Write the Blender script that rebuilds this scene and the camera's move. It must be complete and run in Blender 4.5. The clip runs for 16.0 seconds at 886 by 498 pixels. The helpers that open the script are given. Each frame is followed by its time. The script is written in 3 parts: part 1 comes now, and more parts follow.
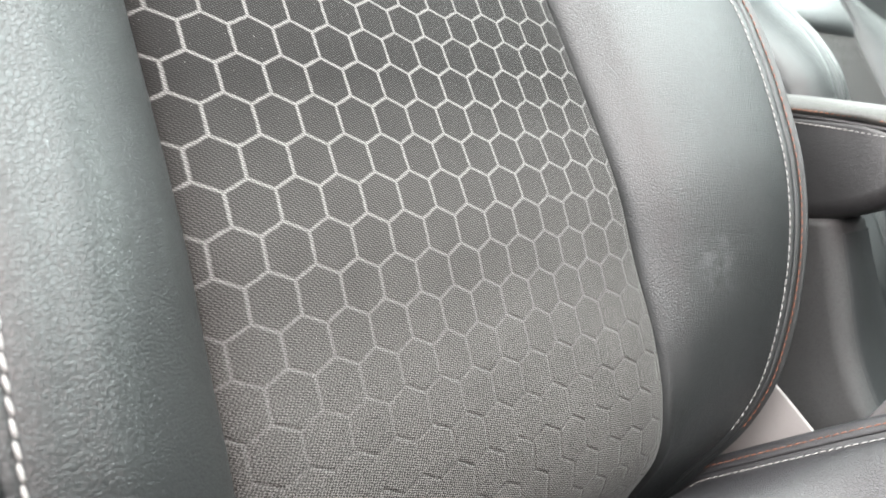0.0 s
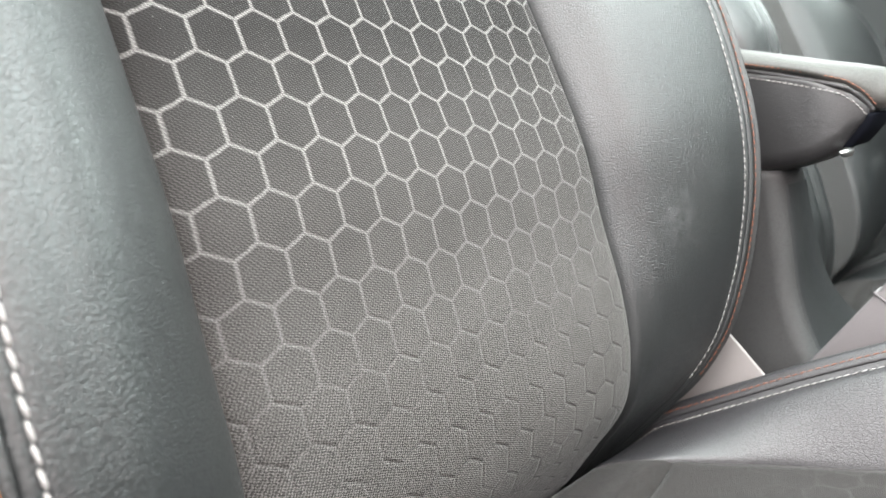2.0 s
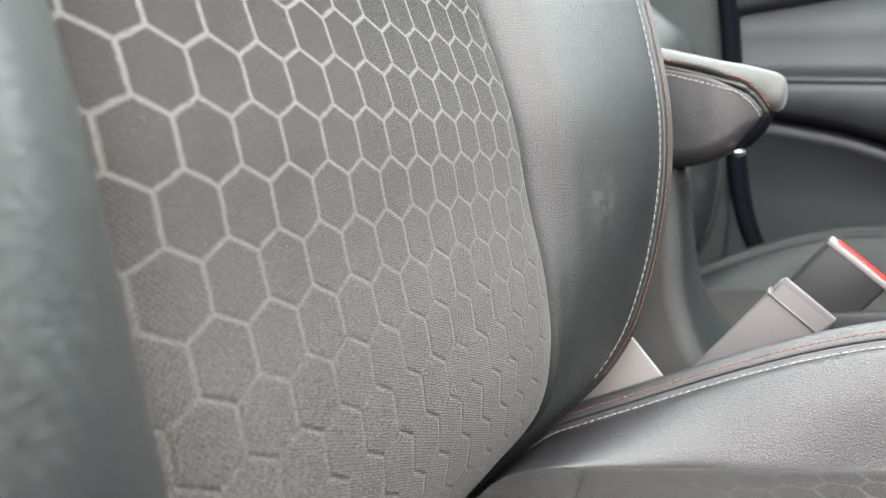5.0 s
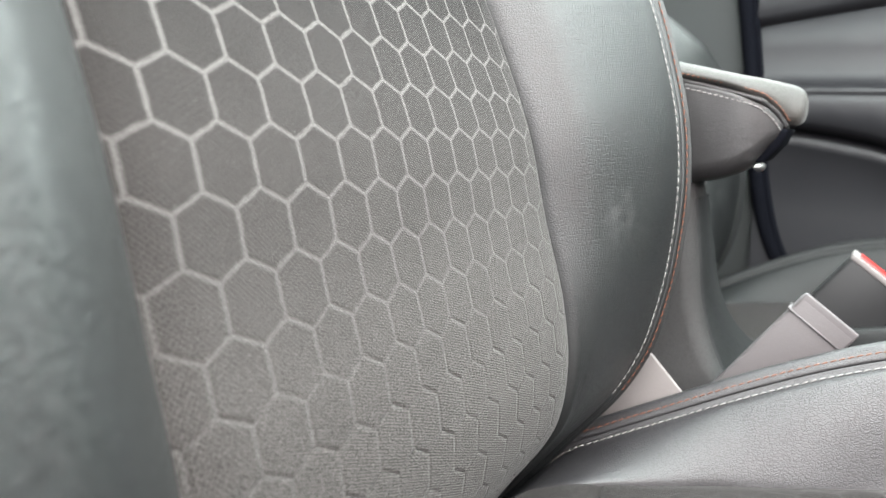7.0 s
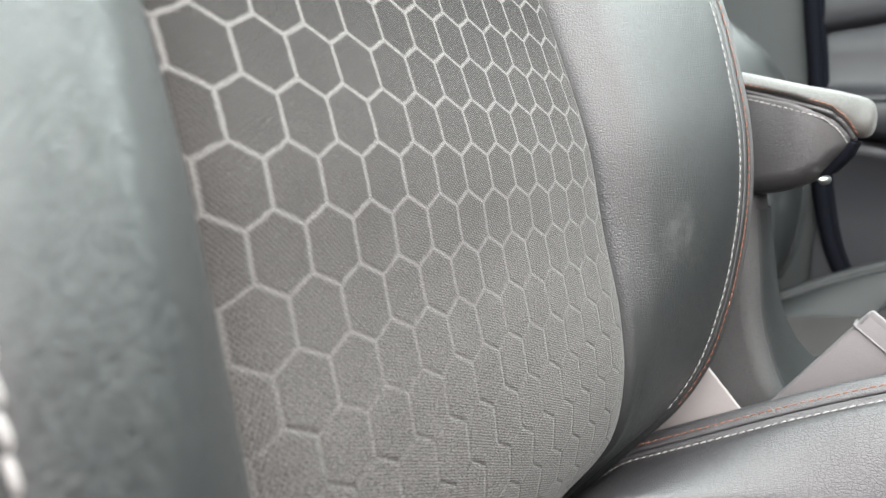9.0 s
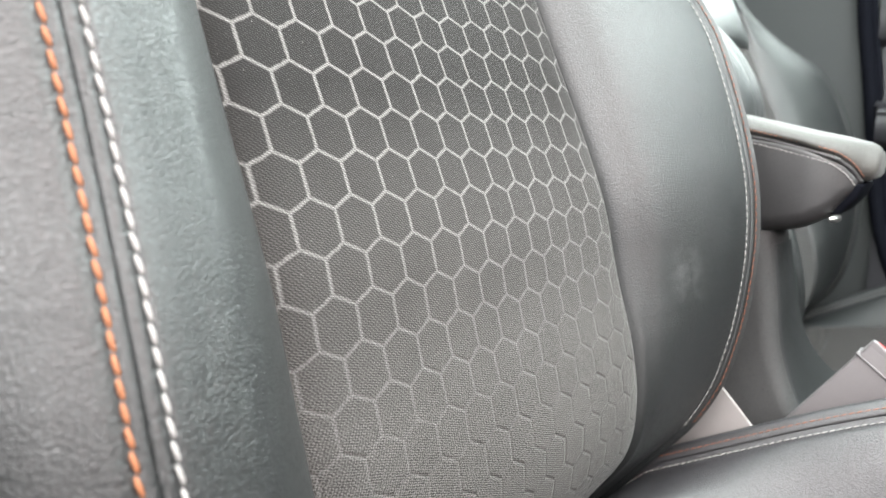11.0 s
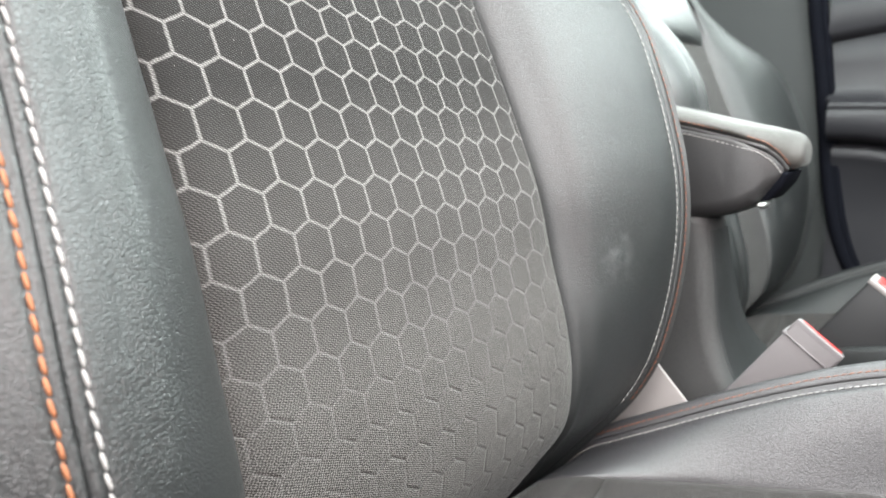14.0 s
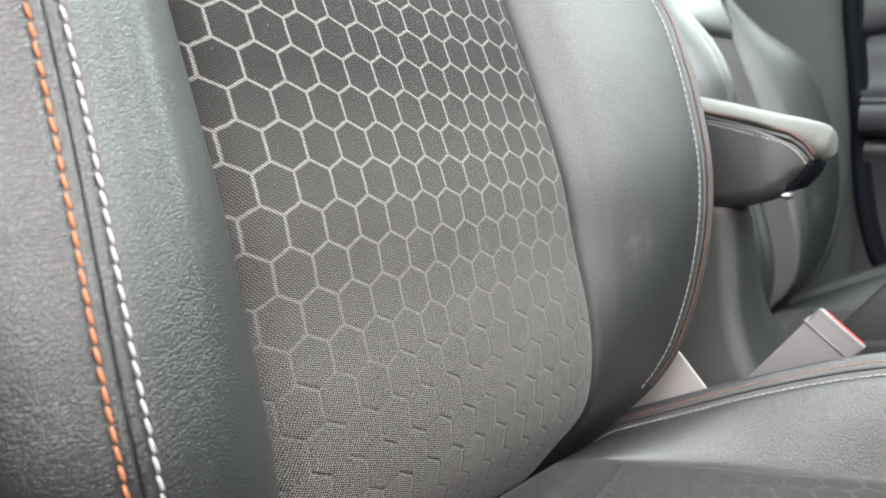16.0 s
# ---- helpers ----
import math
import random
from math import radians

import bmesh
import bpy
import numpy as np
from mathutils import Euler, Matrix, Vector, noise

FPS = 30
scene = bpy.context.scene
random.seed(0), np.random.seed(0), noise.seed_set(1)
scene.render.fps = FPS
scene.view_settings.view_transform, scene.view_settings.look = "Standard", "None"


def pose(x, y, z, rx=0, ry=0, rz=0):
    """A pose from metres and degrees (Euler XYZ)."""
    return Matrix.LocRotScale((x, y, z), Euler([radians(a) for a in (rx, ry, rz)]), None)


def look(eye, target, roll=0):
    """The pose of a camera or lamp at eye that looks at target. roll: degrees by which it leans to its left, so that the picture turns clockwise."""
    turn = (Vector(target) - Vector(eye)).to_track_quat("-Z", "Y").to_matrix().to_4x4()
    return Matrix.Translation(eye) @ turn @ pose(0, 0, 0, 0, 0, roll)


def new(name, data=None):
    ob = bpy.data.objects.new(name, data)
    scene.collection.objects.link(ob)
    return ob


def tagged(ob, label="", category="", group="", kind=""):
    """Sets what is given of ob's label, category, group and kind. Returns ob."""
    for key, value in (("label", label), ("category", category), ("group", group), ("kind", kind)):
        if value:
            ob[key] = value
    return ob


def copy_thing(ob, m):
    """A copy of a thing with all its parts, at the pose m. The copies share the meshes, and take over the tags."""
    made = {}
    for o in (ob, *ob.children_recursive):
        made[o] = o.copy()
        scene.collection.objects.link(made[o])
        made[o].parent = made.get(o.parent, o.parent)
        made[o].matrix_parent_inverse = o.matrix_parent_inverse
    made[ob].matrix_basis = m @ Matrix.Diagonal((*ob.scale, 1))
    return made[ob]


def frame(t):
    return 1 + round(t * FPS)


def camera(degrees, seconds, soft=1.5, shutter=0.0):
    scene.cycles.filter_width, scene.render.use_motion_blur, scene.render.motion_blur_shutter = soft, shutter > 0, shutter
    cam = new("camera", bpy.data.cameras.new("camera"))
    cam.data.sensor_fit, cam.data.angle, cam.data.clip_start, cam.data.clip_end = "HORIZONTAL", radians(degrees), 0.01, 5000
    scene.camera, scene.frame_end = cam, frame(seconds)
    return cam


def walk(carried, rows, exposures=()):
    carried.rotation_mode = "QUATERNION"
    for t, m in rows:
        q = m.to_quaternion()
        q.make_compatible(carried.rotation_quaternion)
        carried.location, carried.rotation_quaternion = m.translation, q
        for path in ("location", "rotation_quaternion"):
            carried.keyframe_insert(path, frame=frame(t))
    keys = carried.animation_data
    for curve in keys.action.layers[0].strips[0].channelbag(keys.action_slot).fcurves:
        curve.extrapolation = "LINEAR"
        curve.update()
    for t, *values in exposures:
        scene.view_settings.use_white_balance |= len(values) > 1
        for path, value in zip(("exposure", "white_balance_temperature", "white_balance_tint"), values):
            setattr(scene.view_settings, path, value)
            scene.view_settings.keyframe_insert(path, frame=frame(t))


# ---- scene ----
cam = camera(60.8, 16.0, 1.25)
PATH = [
    (0, (-0.127, -0.295, 0.683), (1.118, 1.248, 0.418), -3.1),
    (0.5, (-0.148, -0.3, 0.706), (1.119, 1.228, 0.464), -3.4),
    (1, (-0.145, -0.322, 0.698), (1.143, 1.184, 0.425), -4.6),
    (1.5, (-0.148, -0.315, 0.694), (1.153, 1.169, 0.368), -4.9),
    (2, (-0.148, -0.261, 0.688), (1.253, 1.11, 0.292), -3.7),
    (2.5, (-0.144, -0.201, 0.676), (1.453, 0.916, 0.231), -0.5),
    (3, (-0.157, -0.15, 0.664), (1.562, 0.789, 0.257), 0.9),
    (3.2, (-0.148, -0.15, 0.664), (1.589, 0.758, 0.266), 1.6),
    (5.3, (-0.138, -0.161, 0.652), (1.592, 0.778, 0.298), 1.8),
    (5.5, (-0.138, -0.159, 0.652), (1.588, 0.79, 0.303), 1.6),
    (6, (-0.14, -0.16, 0.656), (1.577, 0.805, 0.31), 1.6),
    (6.5, (-0.139, -0.161, 0.658), (1.573, 0.814, 0.313), 1.6),
    (7, (-0.138, -0.162, 0.657), (1.571, 0.817, 0.313), 1.7),
    (7.5, (-0.138, -0.164, 0.658), (1.57, 0.819, 0.315), 1.6),
    (8, (-0.139, -0.165, 0.66), (1.563, 0.828, 0.318), 1.7),
    (8.5, (-0.14, -0.162, 0.659), (1.54, 0.869, 0.32), 1.8),
    (9, (-0.143, -0.161, 0.662), (1.496, 0.935, 0.323), 1.9),
    (9.5, (-0.173, -0.189, 0.688), (1.399, 0.998, 0.341), 1.6),
    (9.7, (-0.187, -0.205, 0.694), (1.357, 1.015, 0.337), 1.6),
    (11.8, (-0.197, -0.232, 0.715), (1.314, 1.025, 0.35), 0.4),
    (12, (-0.199, -0.236, 0.714), (1.316, 1.017, 0.346), 0.3),
    (12.5, (-0.199, -0.253, 0.684), (1.328, 0.985, 0.315), 0.2),
    (13, (-0.199, -0.259, 0.688), (1.337, 0.964, 0.31), 0.0),
    (13.5, (-0.195, -0.262, 0.689), (1.348, 0.954, 0.315), -0.1),
    (14, (-0.195, -0.269, 0.708), (1.342, 0.959, 0.344), -0.1),
    (14.5, (-0.192, -0.294, 0.717), (1.322, 0.966, 0.37), -0.1),
    (15, (-0.217, -0.261, 0.73), (1.286, 1.015, 0.393), -0.1),
    (15.5, (-0.217, -0.263, 0.728), (1.274, 1.024, 0.379), 0.0),
    (16, (-0.205, -0.282, 0.701), (1.281, 1.004, 0.329), 0.3),
]
cam.data.dof.use_dof, cam.data.dof.focus_distance, cam.data.dof.aperture_fstop = True, 0.39, 10.0
EXPOSURES = [(0.0, 0.54), (1.0, 0.46), (2.0, 0.51), (3.0, 0.47), (7.0, 0.44), (9.5, 0.46), (12.0, 0.41), (12.5, 0.40), (13.5, 0.48), (15.0, 0.42), (16.0, 0.35)]
walk(cam, [(t, look(eye, target, roll)) for t, eye, target, roll in PATH], EXPOSURES)

# ---------------------------------------------------------------- light
world = bpy.data.worlds.new("sky")
scene.world = world
world.use_nodes = True
wn = world.node_tree
sky = wn.nodes.new("ShaderNodeTexSky")
sky.sky_type, sky.sun_disc = "NISHITA", False
sky.sun_elevation, sky.sun_rotation = radians(48), radians(250)
sky.air_density, sky.dust_density, sky.ozone_density = 1.0, 4.0, 0.6
wn.nodes["Background"].inputs["Strength"].default_value = 0.05
soften = wn.nodes.new("ShaderNodeHueSaturation")
soften.inputs["Saturation"].default_value = 0.25
wn.links.new(sky.outputs[0], soften.inputs["Color"])
wn.links.new(soften.outputs[0], wn.nodes["Background"].inputs["Color"])
sun = new("sun", bpy.data.lights.new("sun", "SUN"))
sun.data.energy, sun.data.angle, sun.data.color = 0.5, radians(30), (1.0, 0.96, 0.92)
sun.matrix_world = look((-3.0, -1.0, 4.2), (0, 0, 0))


def opening(name, eye, target, wide, high, watts, colour):
    """An area lamp for daylight: window and door openings, and added overhead fill."""
    lamp = new(name, bpy.data.lights.new(name, "AREA"))
    lamp.data.shape, lamp.data.size, lamp.data.size_y, lamp.data.energy, lamp.data.color = "RECTANGLE", wide, high, watts, colour
    lamp.matrix_world = look(eye, target)


# Two added overhead fill lamps, at an unseen gap left in the roof.
opening("roof_light_near", (-0.20, -0.30, 1.40), (-0.20, -0.29, 0.0), 0.90, 1.10, 11.0, (1.0, 0.95, 0.94))
opening("roof_light_far", (0.48, -0.27, 1.36), (0.48, -0.26, 0.0), 0.62, 1.02, 19.0, (0.88, 1.0, 0.98))
opening("windscreen_light_near", (-0.12, -0.92, 1.10), (-0.05, 0.0, 0.85), 0.80, 0.70, 10.5, (1.0, 0.83, 0.81))
opening("windscreen_light_far", (0.55, -0.90, 1.29), (0.45, 0.0, 0.90), 0.60, 0.44, 6.8, (0.86, 1.0, 0.98))
opening("far_window_light", (1.31, -0.05, 1.16), (0.2, -0.05, 0.90), 0.60, 0.42, 9.0, (0.88, 1.0, 0.97))
opening("door_opening_light", (-0.80, -0.45, 1.16), (0.3, -0.2, 0.60), 1.20, 0.58, 17.0, (0.98, 0.97, 0.97))
opening("rear_window_light", (1.32, 0.75, 1.13), (0.2, 0.50, 0.90), 0.85, 0.46, 8.0, (0.94, 1.0, 0.98))


# ---------------------------------------------------------------- materials
class Net:
    """A node tree with short calls."""

    def __init__(self, name):
        self.mat = bpy.data.materials.new(name)
        self.mat.use_nodes = True
        self.t = self.mat.node_tree
        self.bsdf = self.t.nodes["Principled BSDF"]

    def put(self, node, key, value):
        if hasattr(value, "is_linked"):
            self.t.links.new(value, node.inputs[key])
        else:
            node.inputs[key].default_value = value

    def math(self, op, a, b=0.0, c=0.0, clamp=False):
        n = self.t.nodes.new("ShaderNodeMath")
        n.operation, n.use_clamp = op, clamp
        for i, v in enumerate((a, b, c)):
            self.put(n, i, v)
        return n.outputs[0]

    def coord(self, kind="Object"):
        return self.t.nodes.new("ShaderNodeTexCoord").outputs[kind]

    def split(self, v):
        n = self.t.nodes.new("ShaderNodeSeparateXYZ")
        self.put(n, 0, v)
        return n.outputs

    def joined(self, x, y, z=0.0):
        n = self.t.nodes.new("ShaderNodeCombineXYZ")
        for i, v in enumerate((x, y, z)):
            self.put(n, i, v)
        return n.outputs[0]

    def noise(self, v, scale, detail=3.0, rough=0.5):
        n = self.t.nodes.new("ShaderNodeTexNoise")
        self.put(n, "Vector", v)
        n.inputs["Scale"].default_value, n.inputs["Detail"].default_value, n.inputs["Roughness"].default_value = scale, detail, rough
        return n.outputs["Fac"]

    def cells(self, v, scale, feature="DISTANCE_TO_EDGE", jitter=1.0):
        n = self.t.nodes.new("ShaderNodeTexVoronoi")
        n.feature = feature
        self.put(n, "Vector", v)
        n.inputs["Scale"].default_value, n.inputs["Randomness"].default_value = scale, jitter
        return n.outputs[0]

    def span(self, v, a, b, c=0.0, d=1.0):
        n = self.t.nodes.new("ShaderNodeMapRange")
        n.clamp = True
        for i, x in enumerate((v, a, b, c, d)):
            self.put(n, i, x)
        return n.outputs[0]

    def mix(self, f, a, b):
        n = self.t.nodes.new("ShaderNodeMix")
        n.data_type = "RGBA"
        self.put(n, 0, f)
        for i, v in ((6, a), (7, b)):
            self.put(n, i, (*v, 1.0) if isinstance(v, tuple) else v)
        return n.outputs[2]

    def bump(self, height, distance, strength=1.0, normal=None):
        n = self.t.nodes.new("ShaderNodeBump")
        n.inputs["Strength"].default_value, n.inputs["Distance"].default_value = strength, distance
        self.put(n, "Height", height)
        if normal is not None:
            self.put(n, "Normal", normal)
        return n.outputs[0]

    def set(self, **values):
        for key, v in values.items():
            key = key.replace("_", " ")
            self.put(self.bsdf, key, (*v, 1.0) if isinstance(v, tuple) else v)
        return self.mat


def leather(name, base, rough=0.40, grain=1.0, size=560.0, scuff=None, stretch=1.0):
    """Pebbled leather: cells with creases between them, a finer set inside, and faint longer wrinkles."""
    n = Net(name)
    v = n.coord()
    warp = n.noise(v, 110.0, 2.0)
    x, y, z = n.split(v)
    bent = n.joined(n.math("MULTIPLY_ADD", warp, 0.003, x), n.math("MULTIPLY_ADD", warp, -0.0025, n.math("MULTIPLY", y, stretch)), n.math("MULTIPLY_ADD", warp, 0.003, z))
    pores = n.span(n.cells(bent, size), 0.01, 0.17)
    creases = n.span(n.cells(bent, size * 2.4), 0.0, 0.28)
    broad = n.noise(v, 14.0, 4.0, 0.6)
    patch = n.span(n.noise(v, 26.0, 2.0), 0.32, 0.66, 0.72, 1.0)
    height = n.math("MULTIPLY", n.math("MULTIPLY_ADD", pores, 0.9, n.math("MULTIPLY", creases, 0.1)), patch)
    bumped = n.bump(height, 0.00025 * grain, 0.55)
    across = n.joined(n.math("MULTIPLY_ADD", warp, 0.006, n.math("MULTIPLY", x, 0.45)), n.math("MULTIPLY", y, 0.45), n.math("MULTIPLY_ADD", warp, 0.006, z))
    wrinkle = n.span(n.noise(across, 300.0, 2.0, 0.5), 0.40, 0.62)
    bumped = n.bump(wrinkle, 0.0004, 0.008, bumped)
    dark = tuple(c * 0.65 for c in base)
    col = n.mix(n.math("MULTIPLY", n.span(broad, 0.3, 0.7, 0.6, 1.0), pores), dark, base)
    r = n.math("ADD", n.span(broad, 0.25, 0.75, rough - 0.02, rough + 0.03), n.span(pores, 0.0, 0.8, 0.10, -0.02))
    if scuff:
        off = n.t.nodes.new("ShaderNodeVectorMath")
        off.operation = "DISTANCE"
        n.put(off, 0, v)
        off.inputs[1].default_value = scuff
        near = n.span(n.math("ADD", off.outputs["Value"], n.math("MULTIPLY", n.noise(v, 120.0, 3.0), 0.03)), 0.024, 0.038, 1.0, 0.0)
        streak = n.math("MULTIPLY", near, n.span(n.noise(v, 110.0, 2.0), 0.40, 0.62))
        col = n.mix(n.math("MULTIPLY", streak, 0.20), col, (0.16, 0.165, 0.165))
        r = n.math("MULTIPLY_ADD", streak, 0.08, r)
    return n.set(Base_Color=col, Roughness=r, Normal=bumped, Specular_IOR_Level=0.85)


def plain(name, base, rough=0.5, relief=0.0002, size=900.0, metal=0.0, spread=0.15):
    n = Net(name)
    v = n.coord()
    fine = n.noise(v, size, 2.0)
    broad = n.noise(v, 9.0, 4.0, 0.6)
    dark = tuple(c * (1 - spread) for c in base)
    col = n.mix(n.math("MULTIPLY_ADD", fine, 0.4, n.math("MULTIPLY", broad, 0.6)), dark, tuple(c * (1 + spread) for c in base))
    r = n.span(broad, 0.25, 0.75, rough - 0.06, rough + 0.06)
    return n.set(Base_Color=col, Roughness=r, Metallic=metal, Normal=n.bump(fine, relief, 0.5))


PITCH, ROW, EDGE = 0.022, 0.0219, 0.0158  # honeycomb: column step, row step, upright side


def honeycomb(name, fade_low, fade_high, tilt=0.0, most=1.0, press=1.0, plain_tone=(0.225, 0.214, 0.205), dark_tone=(0.021, 0.0188, 0.0180)):
    """Dark woven cloth with a pale honeycomb woven in, which fades into an embossed one towards the bottom."""
    n = Net(name)
    u, v, _ = n.split(n.coord("UV"))
    wob = n.noise(n.joined(u, v), 260.0, 2.0)
    uw = n.math("MULTIPLY_ADD", n.math("SUBTRACT", wob, 0.5), 0.0010, u)
    vw = n.math("MULTIPLY_ADD", n.math("SUBTRACT", wob, 0.5), -0.0010, v)
    slant = ROW - EDGE
    k, cosine = 2 * slant / PITCH, 1 / math.hypot(1, 2 * slant / PITCH)

    def inside(du, dv):
        """Depth inside one set of cells, and whether the nearest side is one that falls from the apex."""
        su = n.math("SUBTRACT", n.math("FRACT", n.math("ADD", n.math("DIVIDE", uw, PITCH), du)), 0.5)
        sv = n.math("SUBTRACT", n.math("FRACT", n.math("ADD", n.math("DIVIDE", vw, 2 * ROW), dv)), 0.5)
        a = n.math("MULTIPLY", n.math("ABSOLUTE", su), PITCH)
        b = n.math("MULTIPLY", n.math("ABSOLUTE", sv), 2 * ROW)
        side = n.math("SUBTRACT", PITCH / 2, a)
        cap = n.math("MULTIPLY", n.math("SUBTRACT", n.math("SUBTRACT", EDGE / 2 + slant, b), n.math("MULTIPLY", a, k)), cosine)
        falls = n.math("MULTIPLY", n.math("GREATER_THAN", n.math("MULTIPLY", su, sv), 0.0), n.math("LESS_THAN", cap, side))
        return n.math("MINIMUM", side, cap), falls

    (one, fall_one), (two, fall_two) = inside(0.0, 0.5), inside(0.5, 0.0)
    far = n.math("MAXIMUM", one, two)
    first_set = n.math("GREATER_THAN", one, two)
    falls = n.math("ADD", n.math("MULTIPLY", first_set, fall_one), n.math("MULTIPLY", n.math("SUBTRACT", 1.0, first_set), fall_two))
    line = n.span(far, 0.0004, 0.00128, 1.0, 0.0)
    groove = n.span(far, 0.0001, 0.0016, 1.0, 0.0)
    level = n.math("MULTIPLY_ADD", u, tilt, n.math("MULTIPLY_ADD", n.noise(n.joined(u, v), 45.0, 2.0), 0.02, v))
    shown = n.math("POWER", n.span(level, fade_low, fade_high), 1.15)
    # weave: fine rows of short floats, each row shifted against the next
    step = 2 * math.pi / 0.00108
    shake = n.math("MULTIPLY", n.math("SUBTRACT", n.noise(n.joined(u, v), 560.0, 3.0), 0.5), 4.6)
    fleck = n.math("SUBTRACT", n.noise(n.joined(u, v), 1400.0, 1.0), 0.35)
    rib = n.math("ADD", n.math("MULTIPLY", n.math("ADD", n.math("MULTIPLY", u, 0.28), n.math("MULTIPLY", v, 0.96)), step), shake)
    run = n.math("MULTIPLY_ADD", rib, 0.5, n.math("MULTIPLY", u, step * 0.42))
    twill = n.math("ADD", n.math("MULTIPLY", n.math("SINE", rib), 0.50), n.math("MULTIPLY", n.math("SINE", run), 0.50))
    rows = n.span(twill, -0.12, 0.32)
    drift = n.noise(n.joined(v, u), 640.0, 3.0)
    # coarser checks where the cloth is plain
    check = n.math("MULTIPLY", n.math("SINE", n.math("MULTIPLY_ADD", shake, 1.5, n.math("MULTIPLY", n.math("ADD", u, n.math("MULTIPLY", v, 0.5)), math.pi / 0.00105))),
                   n.math("SINE", n.math("MULTIPLY_ADD", drift, 8.0, n.math("MULTIPLY", n.math("SUBTRACT", v, n.math("MULTIPLY", u, 0.3)), math.pi / 0.00088))))
    checks = n.span(n.math("MULTIPLY_ADD", fleck, 0.9, check), 0.0, 0.48)
    plainness = n.span(level, fade_low + 0.02, fade_high, 0.85, 0.0)
    weave = n.math("ADD", n.math("MULTIPLY", checks, plainness), n.math("MULTIPLY", rows, n.math("SUBTRACT", 1.0, plainness)))
    fibre = n.noise(n.joined(u, v), 2600.0, 1.0)
    lint = n.span(n.noise(n.joined(u, v), 900.0, 1.0), 0.725, 0.79)
    broad = n.noise(n.joined(u, v), 22.0, 4.0, 0.6)
    mixed = n.span(level, fade_low, fade_high + 0.07)
    float_ = n.mix(mixed, plain_tone, dark_tone)
    float_ = n.mix(n.math("MULTIPLY", broad, 0.35), float_, (0.022, 0.020, 0.019))
    float_ = n.mix(n.span(fibre, 0.35, 0.65, 0.3, 0.0), float_, (0.012, 0.011, 0.010))
    cloth = n.mix(weave, n.mix(n.math("MULTIPLY_ADD", mixed, -0.38, 0.88), float_, (0.004, 0.0035, 0.0034)), float_)
    pale = n.mix(n.math("MULTIPLY_ADD", weave, 0.6, n.math("MULTIPLY", fibre, 0.4)), (0.075, 0.072, 0.070), (0.24, 0.232, 0.224))
    strength = n.math("MULTIPLY", line, n.math("MULTIPLY", n.math("MULTIPLY", shown, most), n.span(wob, 0.2, 0.6, 0.75, 1.0)))
    col = n.mix(strength, cloth, pale)
    col = n.mix(n.math("MULTIPLY", lint, 0.25), col, (0.45, 0.44, 0.43))
    first = n.bump(weave, 0.0004, 0.5)
    hidden = n.math("SUBTRACT", 1.0, n.math("MULTIPLY", shown, 0.85))
    broken = n.span(n.noise(n.joined(u, v), 130.0, 2.0), 0.36, 0.58, 0.18, 0.70)
    pressed = n.math("MAXIMUM", n.math("MULTIPLY", falls, n.span(n.noise(n.joined(u, v), 60.0, 2.0), 0.33, 0.53, 0.35, 1.0)), broken)
    second = n.bump(n.math("MULTIPLY", groove, n.math("MULTIPLY", hidden, pressed)), -0.0014, 0.65 * press, first)
    n.bsdf.inputs["Sheen Weight"].default_value = 0.12
    n.bsdf.inputs["Sheen Roughness"].default_value = 0.35
    return n.set(Base_Color=col, Roughness=0.85, Specular_IOR_Level=0.25, Normal=second)


LEATHER = leather("dark_grey_leather", (0.0150, 0.0168, 0.0172), 0.38, 1.15, scuff=(0.325, -0.018, 0.596))
CUSHION_LEATHER = leather("cushion_leather", (0.031, 0.029, 0.032), 0.43, 1.2, 640.0, stretch=0.6)
CUSHION_LEATHER.node_tree.nodes["Principled BSDF"].inputs["Specular IOR Level"].default_value = 0.9
# Leather copy with shade put into its colour: far seat base, post front.
SHADED_LEATHER = leather("shaded_dark_leather", (0.014, 0.0155, 0.016), 0.55, 0.7, 620.0)
SHADED_LEATHER.node_tree.nodes["Principled BSDF"].inputs["Specular IOR Level"].default_value = 0.45
TRIM_LEATHER = leather("trim_leather", (0.029, 0.028, 0.029), 0.42, 0.8)
CLOTH = honeycomb("honeycomb_cloth", -0.118, 0.028, -0.05)
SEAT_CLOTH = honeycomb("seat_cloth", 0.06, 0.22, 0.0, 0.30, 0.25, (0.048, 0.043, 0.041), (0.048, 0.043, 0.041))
WHITE_THREAD = plain("white_thread", (0.32, 0.308, 0.30), 0.6, 0.0002, 2500.0)
ORANGE_THREAD = plain("orange_thread", (0.31, 0.118, 0.052), 0.6, 0.0002, 2500.0)
DULL_ORANGE = plain("dull_orange_thread", (0.21, 0.080, 0.046), 0.65, 0.0002, 2500.0)
DARK_PLASTIC = plain("dark_plastic", (0.018, 0.018, 0.020), 0.42)
GREY_PLASTIC = plain("grey_plastic", (0.155, 0.144, 0.147), 0.48)
PALE_PLASTIC = plain("pale_plastic", (0.24, 0.22, 0.215), 0.6)
DASH_PLASTIC = plain("dash_plastic", (0.030, 0.030, 0.031), 0.7)
RED_PLASTIC = plain("red_plastic", (0.45, 0.03, 0.028), 0.35, 0.00005)
RUBBER = plain("black_rubber", (0.004, 0.0045, 0.007), 0.8)
RUBBER.node_tree.nodes["Principled BSDF"].inputs["Specular IOR Level"].default_value = 0.05
METAL = plain("satin_metal", (0.45, 0.45, 0.44), 0.38, 0.00005, 900.0, 1.0)
